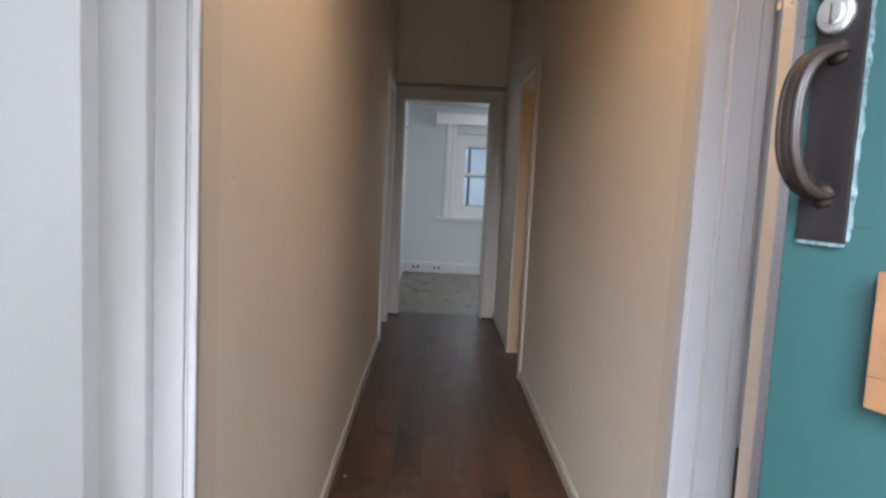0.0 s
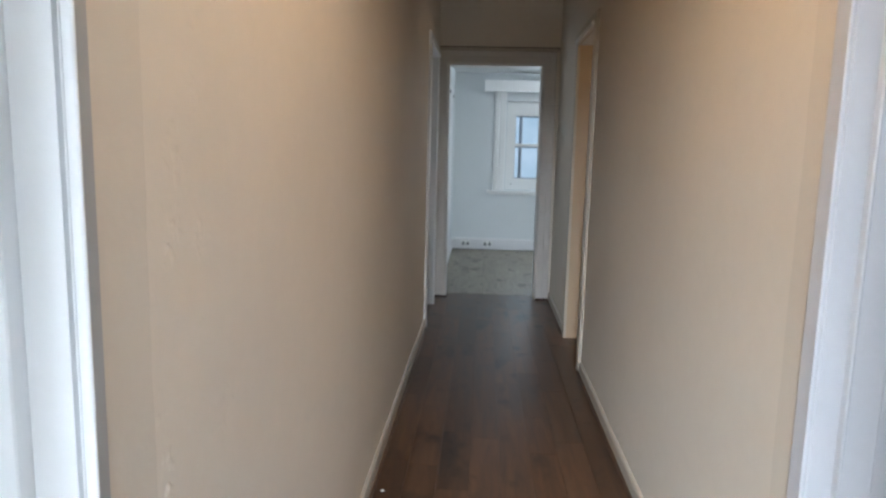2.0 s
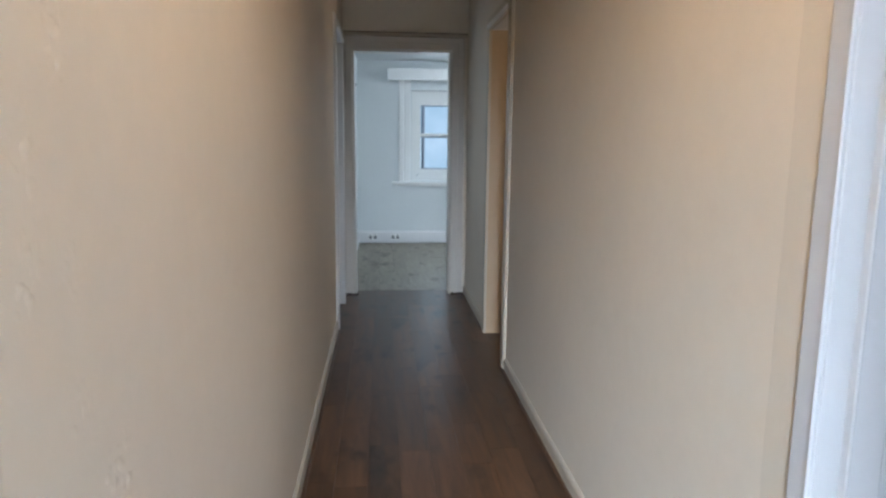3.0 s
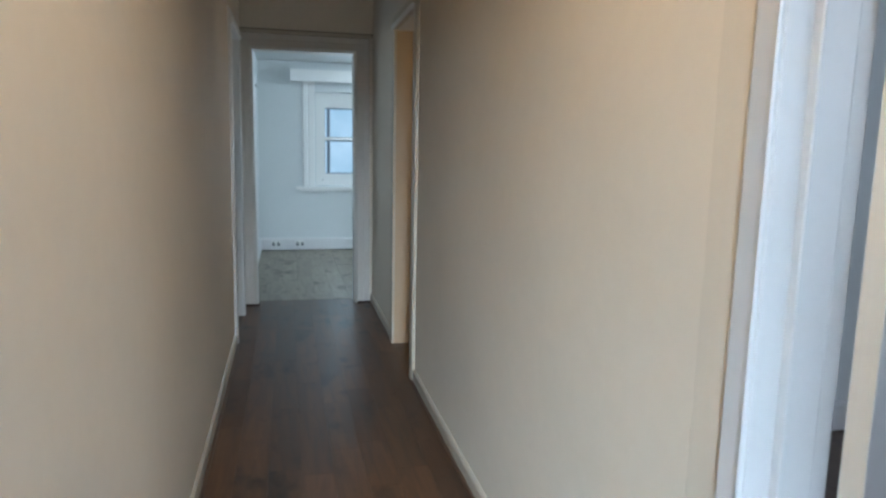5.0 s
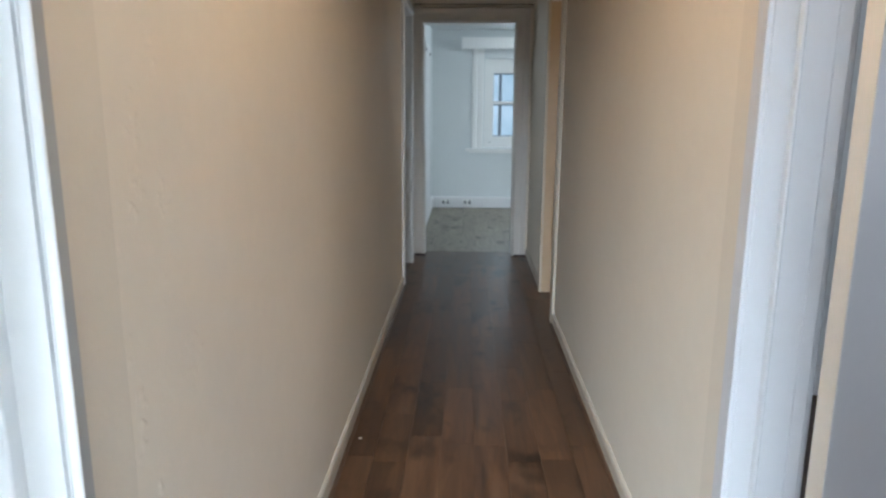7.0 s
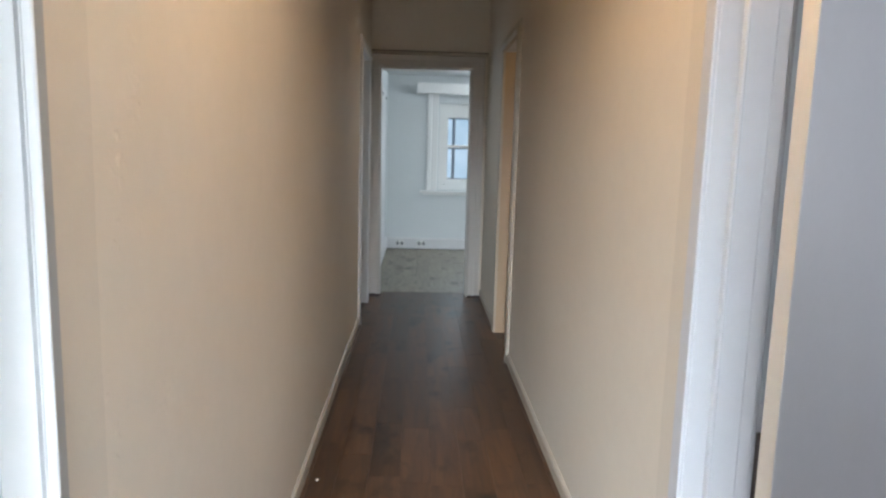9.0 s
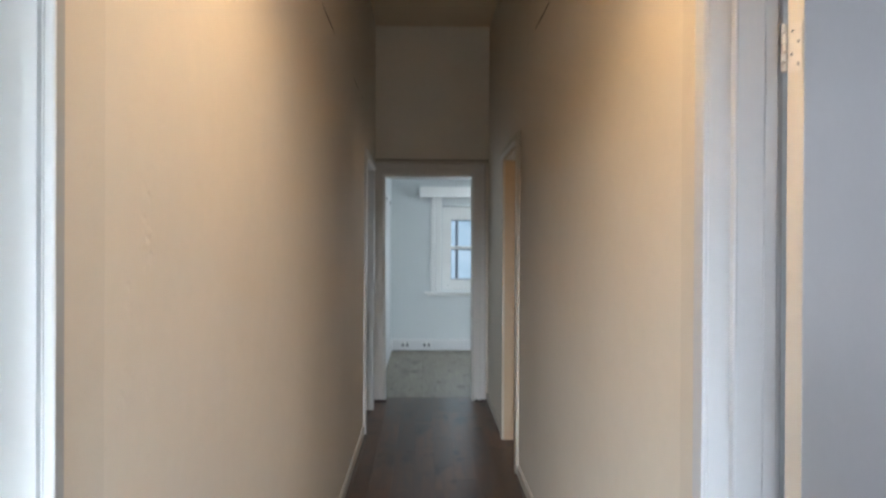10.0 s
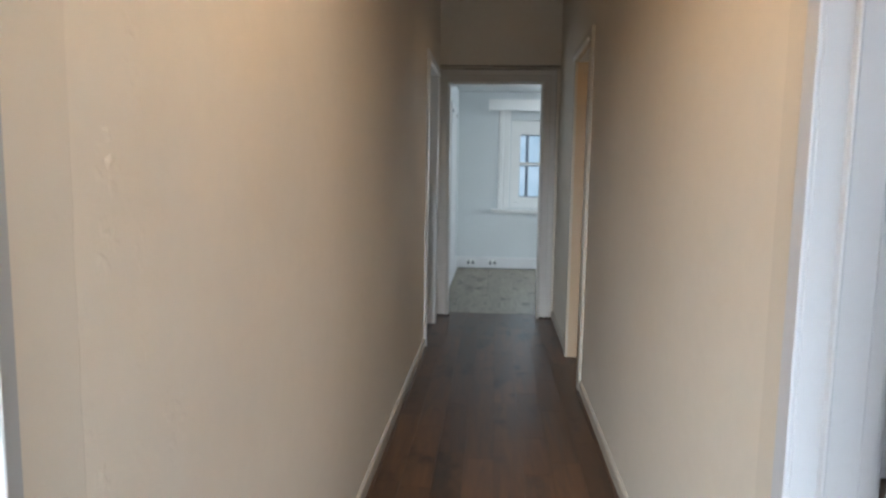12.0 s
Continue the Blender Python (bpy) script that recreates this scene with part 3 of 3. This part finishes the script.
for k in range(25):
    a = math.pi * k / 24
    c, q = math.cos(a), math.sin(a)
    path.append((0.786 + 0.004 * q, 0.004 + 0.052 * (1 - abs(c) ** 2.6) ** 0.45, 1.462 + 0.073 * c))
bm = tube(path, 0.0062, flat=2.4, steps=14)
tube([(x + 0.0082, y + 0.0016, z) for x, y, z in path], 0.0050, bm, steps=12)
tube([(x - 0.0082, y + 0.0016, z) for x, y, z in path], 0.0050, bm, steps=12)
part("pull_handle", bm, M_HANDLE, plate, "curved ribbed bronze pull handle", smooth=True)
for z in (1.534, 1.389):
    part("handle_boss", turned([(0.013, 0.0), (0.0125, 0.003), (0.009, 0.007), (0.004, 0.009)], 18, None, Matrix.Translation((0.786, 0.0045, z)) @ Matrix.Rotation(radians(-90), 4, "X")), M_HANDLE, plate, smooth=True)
slot = tagged(new("letter_slot"), label="bare orange timber frame of the letter slot on the front door", category="letter slot")
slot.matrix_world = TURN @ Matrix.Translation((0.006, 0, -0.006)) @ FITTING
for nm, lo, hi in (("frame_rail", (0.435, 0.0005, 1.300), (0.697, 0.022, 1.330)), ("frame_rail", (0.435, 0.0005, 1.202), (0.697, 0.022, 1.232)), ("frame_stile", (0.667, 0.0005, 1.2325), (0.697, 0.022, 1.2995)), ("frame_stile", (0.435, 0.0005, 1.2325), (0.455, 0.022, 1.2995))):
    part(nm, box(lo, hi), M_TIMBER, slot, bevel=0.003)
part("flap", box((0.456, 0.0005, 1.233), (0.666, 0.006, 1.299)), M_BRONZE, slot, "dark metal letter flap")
fd = tagged(new("front_doorway"), label="white painted frame of the front doorway", category="doorway", kind="structure")
for nm, lo, hi in (("jamb", (-0.42, 0.02, -0.02), (-0.37, FRONT, 2.12)), ("jamb", (0.50, 0.02, -0.02), (0.53, FRONT, 2.12)), ("head", (-0.37, 0.02, 2.08), (0.50, FRONT, 2.12))):
    part(nm, box(lo, hi), M_WHITE, fd, bevel=0.002)
part("threshold", box((-0.37, 0.02, -0.02), (0.50, FRONT, 0.004)), M_TIMBER, fd, bevel=0.003)

# ---- hall details ----


def crack(bm, x, sign, y0, y1, z, thick, seed):
    r = random.Random(seed)
    steps = max(3, int((y1 - y0) / 0.05))
    ups, downs = [], []
    for i in range(steps + 1):
        y = y0 + (y1 - y0) * i / steps
        zz = z + r.uniform(-0.003, 0.003)
        t = thick * (0.35 + 0.65 * math.sin(math.pi * i / steps)) * r.uniform(0.6, 1.0)
        ups.append(bm.verts.new((x + sign * 0.0008, y, zz + t)))
        downs.append(bm.verts.new((x + sign * 0.0008, y, zz - t)))
    for i in range(steps):
        bm.faces.new((downs[i], downs[i + 1], ups[i + 1], ups[i]))


bm = bmesh.new()
crack(bm, XR, -1, 2.66, 3.71, 2.615, 0.0085, 1)
crack(bm, XR, -1, 3.79, 3.91, 2.613, 0.0012, 2)
crack(bm, XR, -1, 4.03, 4.44, 2.611, 0.008, 3)
crack(bm, XR, -1, 4.62, 4.80, 2.614, 0.0012, 4)
tagged(part("plaster_crack", bm, M_DARK), label="fine dark horizontal crack in cream hall plaster", category="crack", kind="structure")
bm = bmesh.new()
crack(bm, XL, 1, 3.34, 3.55, 2.500, 0.0016, 5)
crack(bm, XL, 1, 3.76, 4.19, 2.488, 0.0065, 6)
crack(bm, XL, 1, 5.08, 5.42, 2.500, 0.0045, 7)
crack(bm, XL, 1, 5.58, 5.79, 2.505, 0.0015, 8)
tagged(part("plaster_crack", bm, M_DARK), label="short dark cracks in cream hall plaster", category="crack", kind="structure")

# rough filler on the hall wall beside the doorway: a relief that rises out of the plaster in patches
def rough_patch(name, y0, y1, z0, z1, spots, height, seed, label):
    step = 0.004
    ny, nz = int((y1 - y0) / step), int((z1 - z0) / step)
    off = Vector((seed * 3.1, seed * 1.7, 0))
    verts, faces = [], []
    for i in range(ny + 1):
        for j in range(nz + 1):
            y, z = y0 + i * step, z0 + j * step
            cover = max(math.exp(-((y - cy - 0.014) / ry) ** 2 - ((z - cz) / rz) ** 2) * k for cy, cz, ry, rz, k in spots)
            p = Vector((y, z, 0))
            lump = noise.noise(p * 55 + off) + 0.6 * noise.noise(p * 130 + off)
            rise = max(-0.6, cover * (lump + 0.1) * 1.7 - 0.10) * height
            verts.append((XL + rise, y, z))
    for i in range(ny):
        for j in range(nz):
            a = i * (nz + 1) + j
            if max(verts[k][0] for k in (a, a + 1, a + nz + 1, a + nz + 2)) > XL:
                faces.append((a, a + 1, a + nz + 2, a + nz + 1))
    me = bpy.data.meshes.new(name)
    me.from_pydata(verts, [], faces)
    me.polygons.foreach_set("use_smooth", [True] * len(me.polygons))
    me.materials.append(M_WALL)
    return tagged(new(name, me), label=label, category="filler patch", kind="stuff")


SPOTS = [(1.87, 1.43, .030, .055, 1.0), (1.80, 1.34, .028, .05, .9), (1.755, .91, .020, .05, .8), (1.748, .85, .018, .035, .8), (1.734, .99, .015, .03, .7), (1.867, 1.51, .02, .04, .7),
         (1.796, 1.23, .02, .04, .8), (1.731, 1.14, .018, .03, .6), (1.77, 1.93, .012, .03, .8), (1.904, 1.95, .022, .028, 1.0), (1.794, 1.86, .02, .03, .8), (1.884, 1.20, .03, .04, .55),
         (1.874, 1.06, .03, .05, .5), (1.78, 1.20, .014, .03, .8), (1.96, .92, .05, .06, .7), (1.92, 1.62, .03, .05, .45), (1.80, 1.62, .02, .05, .4), (1.79, .74, .02, .05, .6)]
rough_patch("filler_patch", 1.68, 2.06, 0.62, 2.06, SPOTS, 0.003, 2, "lumpy painted-over filler on the cream hall wall")

# strips of made-good plaster where wider architraves once were
def plaster_strip(plane, sign, y0, y1, top, mat, seed):
    bm = bmesh.new()
    r = random.Random(seed)
    n = 46
    rings = []
    for k in range(n + 1):
        z = 0.076 + (top - 0.076) * k / n
        e = r.uniform(-0.002, 0.002)
        rings.append([bm.verts.new((plane + sign * d, y, z)) for d, y in ((-0.001, y0), (0.0012, y0), (0.0010, y1 - .006 + e), (-0.001, y1 + e))])
    for a, b in zip(rings, rings[1:]):
        for q in range(3):
            bm.faces.new((a[q], a[q + 1], b[q + 1], b[q]))
    tagged(part("plaster_strip", bm, mat), label="made-good plaster strip, a little darker, along the doorway's narrow architrave", category="plaster strip", kind="structure")


plaster_strip(XL, 1, L1[1] + .038, 1.740, 2.20, M_STRIP, 3)
plaster_strip(XR, -1, R1[1] + .061, 2.340, 2.03, M_STRIP, 4)

tagged(part("paint_flake", turned([(0.007, 0.0), (0.008, 0.002), (0.003, 0.004)], 6, None, Matrix.Translation((-0.450, 3.43, 0.0))), M_WHITE), label="white crumb of paint lying on the brown laminate", category="paint crumb")
cover = tagged(new("ceiling_cover"), label="small round plastic cover on the hall ceiling", category="ceiling cover")
part("cover_base", turned([(0.055, 0.0), (0.055, -0.008), (0.048, -0.018)], 28, None, Matrix.Translation((0.083, 5.74, CEIL))), M_CEIL, cover, smooth=False)
part("cover_cap", turned([(0.030, -0.018), (0.028, -0.026), (0.018, -0.030)], 20, None, Matrix.Translation((0.083, 5.74, CEIL))), M_CEIL, cover)

# pendant lamp hanging over the near end of the hall
lamp = tagged(new("pendant_lamp"), label="white enamel pendant lamp, lit, hanging in the hall", category="lamp")
LX, LY = 0.02, 2.02
shade = [(0.0, 0.120), (0.022, 0.118), (0.030, 0.100), (0.060, 0.075), (0.092, 0.040), (0.117, 0.000)]
bm = bmesh.new()
outer = [(a, z) for a, z in shade[1:]]
inner = [(a - 0.003, z - 0.003) for a, z in reversed(shade[1:])]
rings = []
for a, z in outer + inner:
    rings.append([bm.verts.new((LX + a * math.cos(q * math.pi / 16), LY + a * math.sin(q * math.pi / 16), 2.455 + z)) for q in range(32)])
for a, b in zip(rings, rings[1:] + rings[:1]):
    for i in range(32):
        bm.faces.new((a[i], a[(i + 1) % 32], b[(i + 1) % 32], b[i]))
part("shade", bm, M_SHADE, lamp, smooth=True)
part("lamp_holder", turned([(0.018, 0.085), (0.018, 0.118), (0.012, 0.150)], 16, None, Matrix.Translation((LX, LY, 2.455))), M_PLASTIC, lamp)
part("bulb", turned([(0.004, 0.062), (0.016, 0.066), (0.022, 0.076), (0.012, 0.086)], 16, None, Matrix.Translation((LX, LY, 2.455))), M_BULB, lamp, smooth=True)
part("cord", turned([(0.003, 2.605), (0.003, CEIL - .02)], 8, None, Matrix.Translation((LX, LY, 0))), M_PLASTIC, lamp)
part("ceiling_rose", turned([(0.045, CEIL - .001), (0.040, CEIL - .018), (0.012, CEIL - .026)], 20, None, Matrix.Translation((LX, LY, 0))), M_PLASTIC, lamp)

# dark carpet remnants under the kitchen doorway's mouldings
for cx in (-0.455, 0.475):
    bm = bmesh.new()
    r = random.Random(int(cx * 100) + 90)
    box((cx - 0.052, FAR - 0.034, 0.0), (cx + 0.052, FAR - 0.002, 0.013), bm)
    for k in range(16):
        x, y = cx + r.uniform(-0.06, 0.06), FAR - r.uniform(0.02, 0.055)
        box((x, y, 0.0), (x + r.uniform(0.006, 0.018), y + r.uniform(0.006, 0.02), r.uniform(0.006, 0.022)), bm)
    tagged(part("carpet_scrap", bm, M_CARPET), label="dark scrap of old carpet at the foot of the doorway", category="carpet scrap", group="carpet scraps")

# ---- kitchen ----
window = tagged(new("window_1"), label="white timber window with two panes and a mid rail", category="window", kind="structure")
X0, X1, Z0, Z1 = WIN
wf = part("window_frame", box((X0, 10.21, Z0), (X0 + .125, 10.29, Z1)), M_TRIM, window, bevel=0.003)
for lo, hi in (((X1 - .105, 10.21, Z0), (X1, 10.29, Z1)), ((X0 + .1255, 10.21, Z0), (X1 - .1055, 10.29, Z0 + .145)), ((X0 + .1255, 10.21, 1.80), (X1 - .1055, 10.29, Z1))):
    part("window_frame", box(lo, hi), M_TRIM, window, bevel=0.003)
part("glazing_bar", box((X0 + .1255, 10.22, 1.395), (X1 - .1055, 10.28, 1.432)), M_TRIM, window, bevel=0.003)
part("window_lining", box((X0 - .008, BACK + .001, Z0), (X0 - .0005, 10.21, Z1)), M_TRIM, window)
for z0, z1 in ((Z0 + .145, 1.395), (1.432, 1.80)):
    part("pane", box((X0 + .105, 10.325, z0), (X1 - .105, 10.329, z1)), M_GLASS, window, "slightly hazy glass pane").visible_shadow = False
for lo, hi in (((0.3, 10.295, 1.785), (1.1, 10.315, 1.80)), ((0.3, 10.295, 1.378), (1.1, 10.315, 1.395)), ((0.3, 10.295, .955), (1.1, 10.315, .978))):
    part("seal", box(lo, hi), M_ALU, window, "grey inner window channel")
CAS = [(0.0, 0.0), (0.0, 0.014), (0.01, 0.018), (0.075, 0.018), (0.082, 0.010), (0.088, 0.010), (0.096, 0.026), (0.140, 0.026), (0.152, 0.012), (0.155, 0.0)]
bm = bmesh.new()
for s, sg in ((X0 - .01, -1), (X1 + .01, 1)):
    lo = [bm.verts.new((s + sg * a, BACK - b, Z0 - .005)) for a, b in CAS]
    hi = [bm.verts.new((s + sg * a, BACK - b, 2.10)) for a, b in CAS]
    for q in range(len(CAS)):
        bm.faces.new((lo[q], lo[(q + 1) % len(CAS)], hi[(q + 1) % len(CAS)], hi[q]))
    bm.faces.new(lo)
    bm.faces.new(hi)
part("window_casing", bm, M_TRIM, window)
part("window_sill", box((-0.045, BACK - .055, Z0 - .045), (1.45, 10.21, Z0 - .012)), M_TRIM, window, bevel=0.006)
part("sill_apron", box((0.0, BACK - .018, Z0 - .07), (1.40, BACK - .001, Z0 - .046)), M_TRIM, window, bevel=0.003)
part("sash_catch", box((0.275, 10.198, 0.885), (0.295, 10.2105, 0.893)), M_GREY, window)
tagged(part("backdrop", box((-5.0, 16.0, -0.2), (8.0, 16.05, 7.0)), M_BACK), label="pale blue daylight outside the kitchen window", category="backdrop", kind="structure")
tagged(part("downpipe", turned([(0.032, -0.25), (0.032, 4.5)], 16, None, Matrix.Translation((0.625, 14.7, 0))), M_ALU, smooth=True), label="grey downpipe standing outside beyond the kitchen window", category="pipe")
pel = tagged(new("pelmet"), label="white boxed pelmet above the kitchen window", category="pelmet")
part("pelmet_front", box((-0.104, 9.92, 2.090), (1.52, 9.938, 2.232)), M_TRIM, pel, bevel=0.002)
part("pelmet_end", box((-0.104, 9.939, 2.090), (-0.086, BACK - .001, 2.232)), M_TRIM, pel)
part("pelmet_end", box((1.502, 9.939, 2.090), (1.52, BACK - .001, 2.232)), M_TRIM, pel)
part("pelmet_top", box((-0.085, 9.939, 2.216), (1.501, BACK - .001, 2.231)), M_TRIM, pel)


def power_point(x):
    p = tagged(new("power_point"), label="white double power point set on the tall white skirting", category="power point", group="kitchen power points")
    y = BACK - .022
    part("socket_plate", box((x - .058, y - .010, .048), (x + .058, y - .0005, .122)), M_PLASTIC, p, bevel=0.002)
    for dx in (-0.03, 0.03):
        part("socket_face", box((x + dx - .020, y - .0125, .056), (x + dx + .020, y - .0102, .096)), M_GREY, p, "grey socket face")
        part("rocker_switch", box((x + dx - .006, y - .014, .100), (x + dx + .006, y - .0102, .115)), M_GREY, p)
        for sx, sz in ((-.008, .084), (.006, .084), (0, .064)):
            part("slot", box((x + dx + sx, y - .0130, sz), (x + dx + sx + .002, y - .0126, sz + .008)), M_DARK, p)


power_point(-0.303)
power_point(-0.008)

side = tagged(new("side_door_1"), label="white flush side door in a white moulding, closed, in the kitchen", category="door", kind="structure")
w = on_wall("x", -0.50, 1)
part("architrave", architrave(w, 8.60, 9.40, 2.0, [(0, 0), (0, .016), (.06, .016), (.07, .0)]), M_WHITE, side)
part("door_leaf", box((-0.4995, 8.602, 0.01), (-0.488, 9.398, 1.998)), M_WHITE, side, bevel=0.002)
for y in (8.62, 9.37):
    part("catch", box((-0.488, y, 1.955), (-0.478, y + .02, 1.99)), M_GREY, side, "small dark catch")

# ---- floorboards ----
cache = {}


def board(parent, x, y, wide, long, mat, z=0.0):
    key = (round(wide, 4), round(long, 3), mat.name)
    if key not in cache:
        bm = box((0.0004, 0.0004, -0.0055), (wide - 0.0004, long - 0.0004, -0.0004))
        top = [v for v in bm.verts if v.co.z > -0.001]
        face = next(f for f in bm.faces if all(v in top for v in f.verts))
        new_face = bmesh.ops.inset_region(bm, faces=[face], thickness=0.0008)
        for v in face.verts:
            v.co.z = 0.0
        bmesh.ops.recalc_face_normals(bm, faces=bm.faces)
        me = bpy.data.meshes.new("board")
        bm.to_mesh(me)
        bm.free()
        me.materials.append(mat)
        cache[key] = me
    ob = new("board", cache[key])
    ob.parent = parent
    ob.location = (x, y, z)


def boards(name, x0, x1, y0, y1, rows, mat, seed, label, lengths):
    f = tagged(new(name), label=label, category="floor", kind="structure")
    r = random.Random(seed)
    wide = (x1 - x0) / rows
    for i in range(rows):
        y = y0
        first = r.choice(lengths) * r.choice((0.4, 0.7, 1.0))
        long = round(first, 2)
        while y < y1 - 0.001:
            long = min(long, y1 - y)
            if y1 - y - long < 0.08:
                long = y1 - y
            board(f, x0 + i * wide, y, wide, long, mat)
            y += long
            long = r.choice(lengths)


boards("floor_hall", XL, XR, 0.27, 7.20, 8, M_PLANK, 3, "brown wood-look laminate boards in the hall", (0.42, 0.56, 0.68, 0.80))
boards("floor_kitchen", -0.50, 3.0, 7.205, BACK, 24, M_KPLANK, 4, "grey-brown wood-look laminate boards in the kitchen", (0.62, 0.80, 1.2))
M_RFLOOR = plank_material("dark_room_laminate", (0.045, 0.03, 0.025), (0.09, 0.06, 0.045), (0.13, 0.09, 0.07), 0.45)
for nm, lo, hi, mat in (("floor_left_rooms", (-3.6, 0.27), (XL - .0005, 6.99), M_RFLOOR), ("floor_right_front", (XR + .0005, 0.27), (3.6, 4.0), M_RFLOOR), ("floor_right_back", (XR + .0005, 4.1), (3.6, 6.99), M_PLANK)):
    tagged(part(nm, box((lo[0], lo[1], -0.0055), (hi[0], hi[1], -0.0002)), mat), label="dark laminate room floor", category="floor", kind="structure")
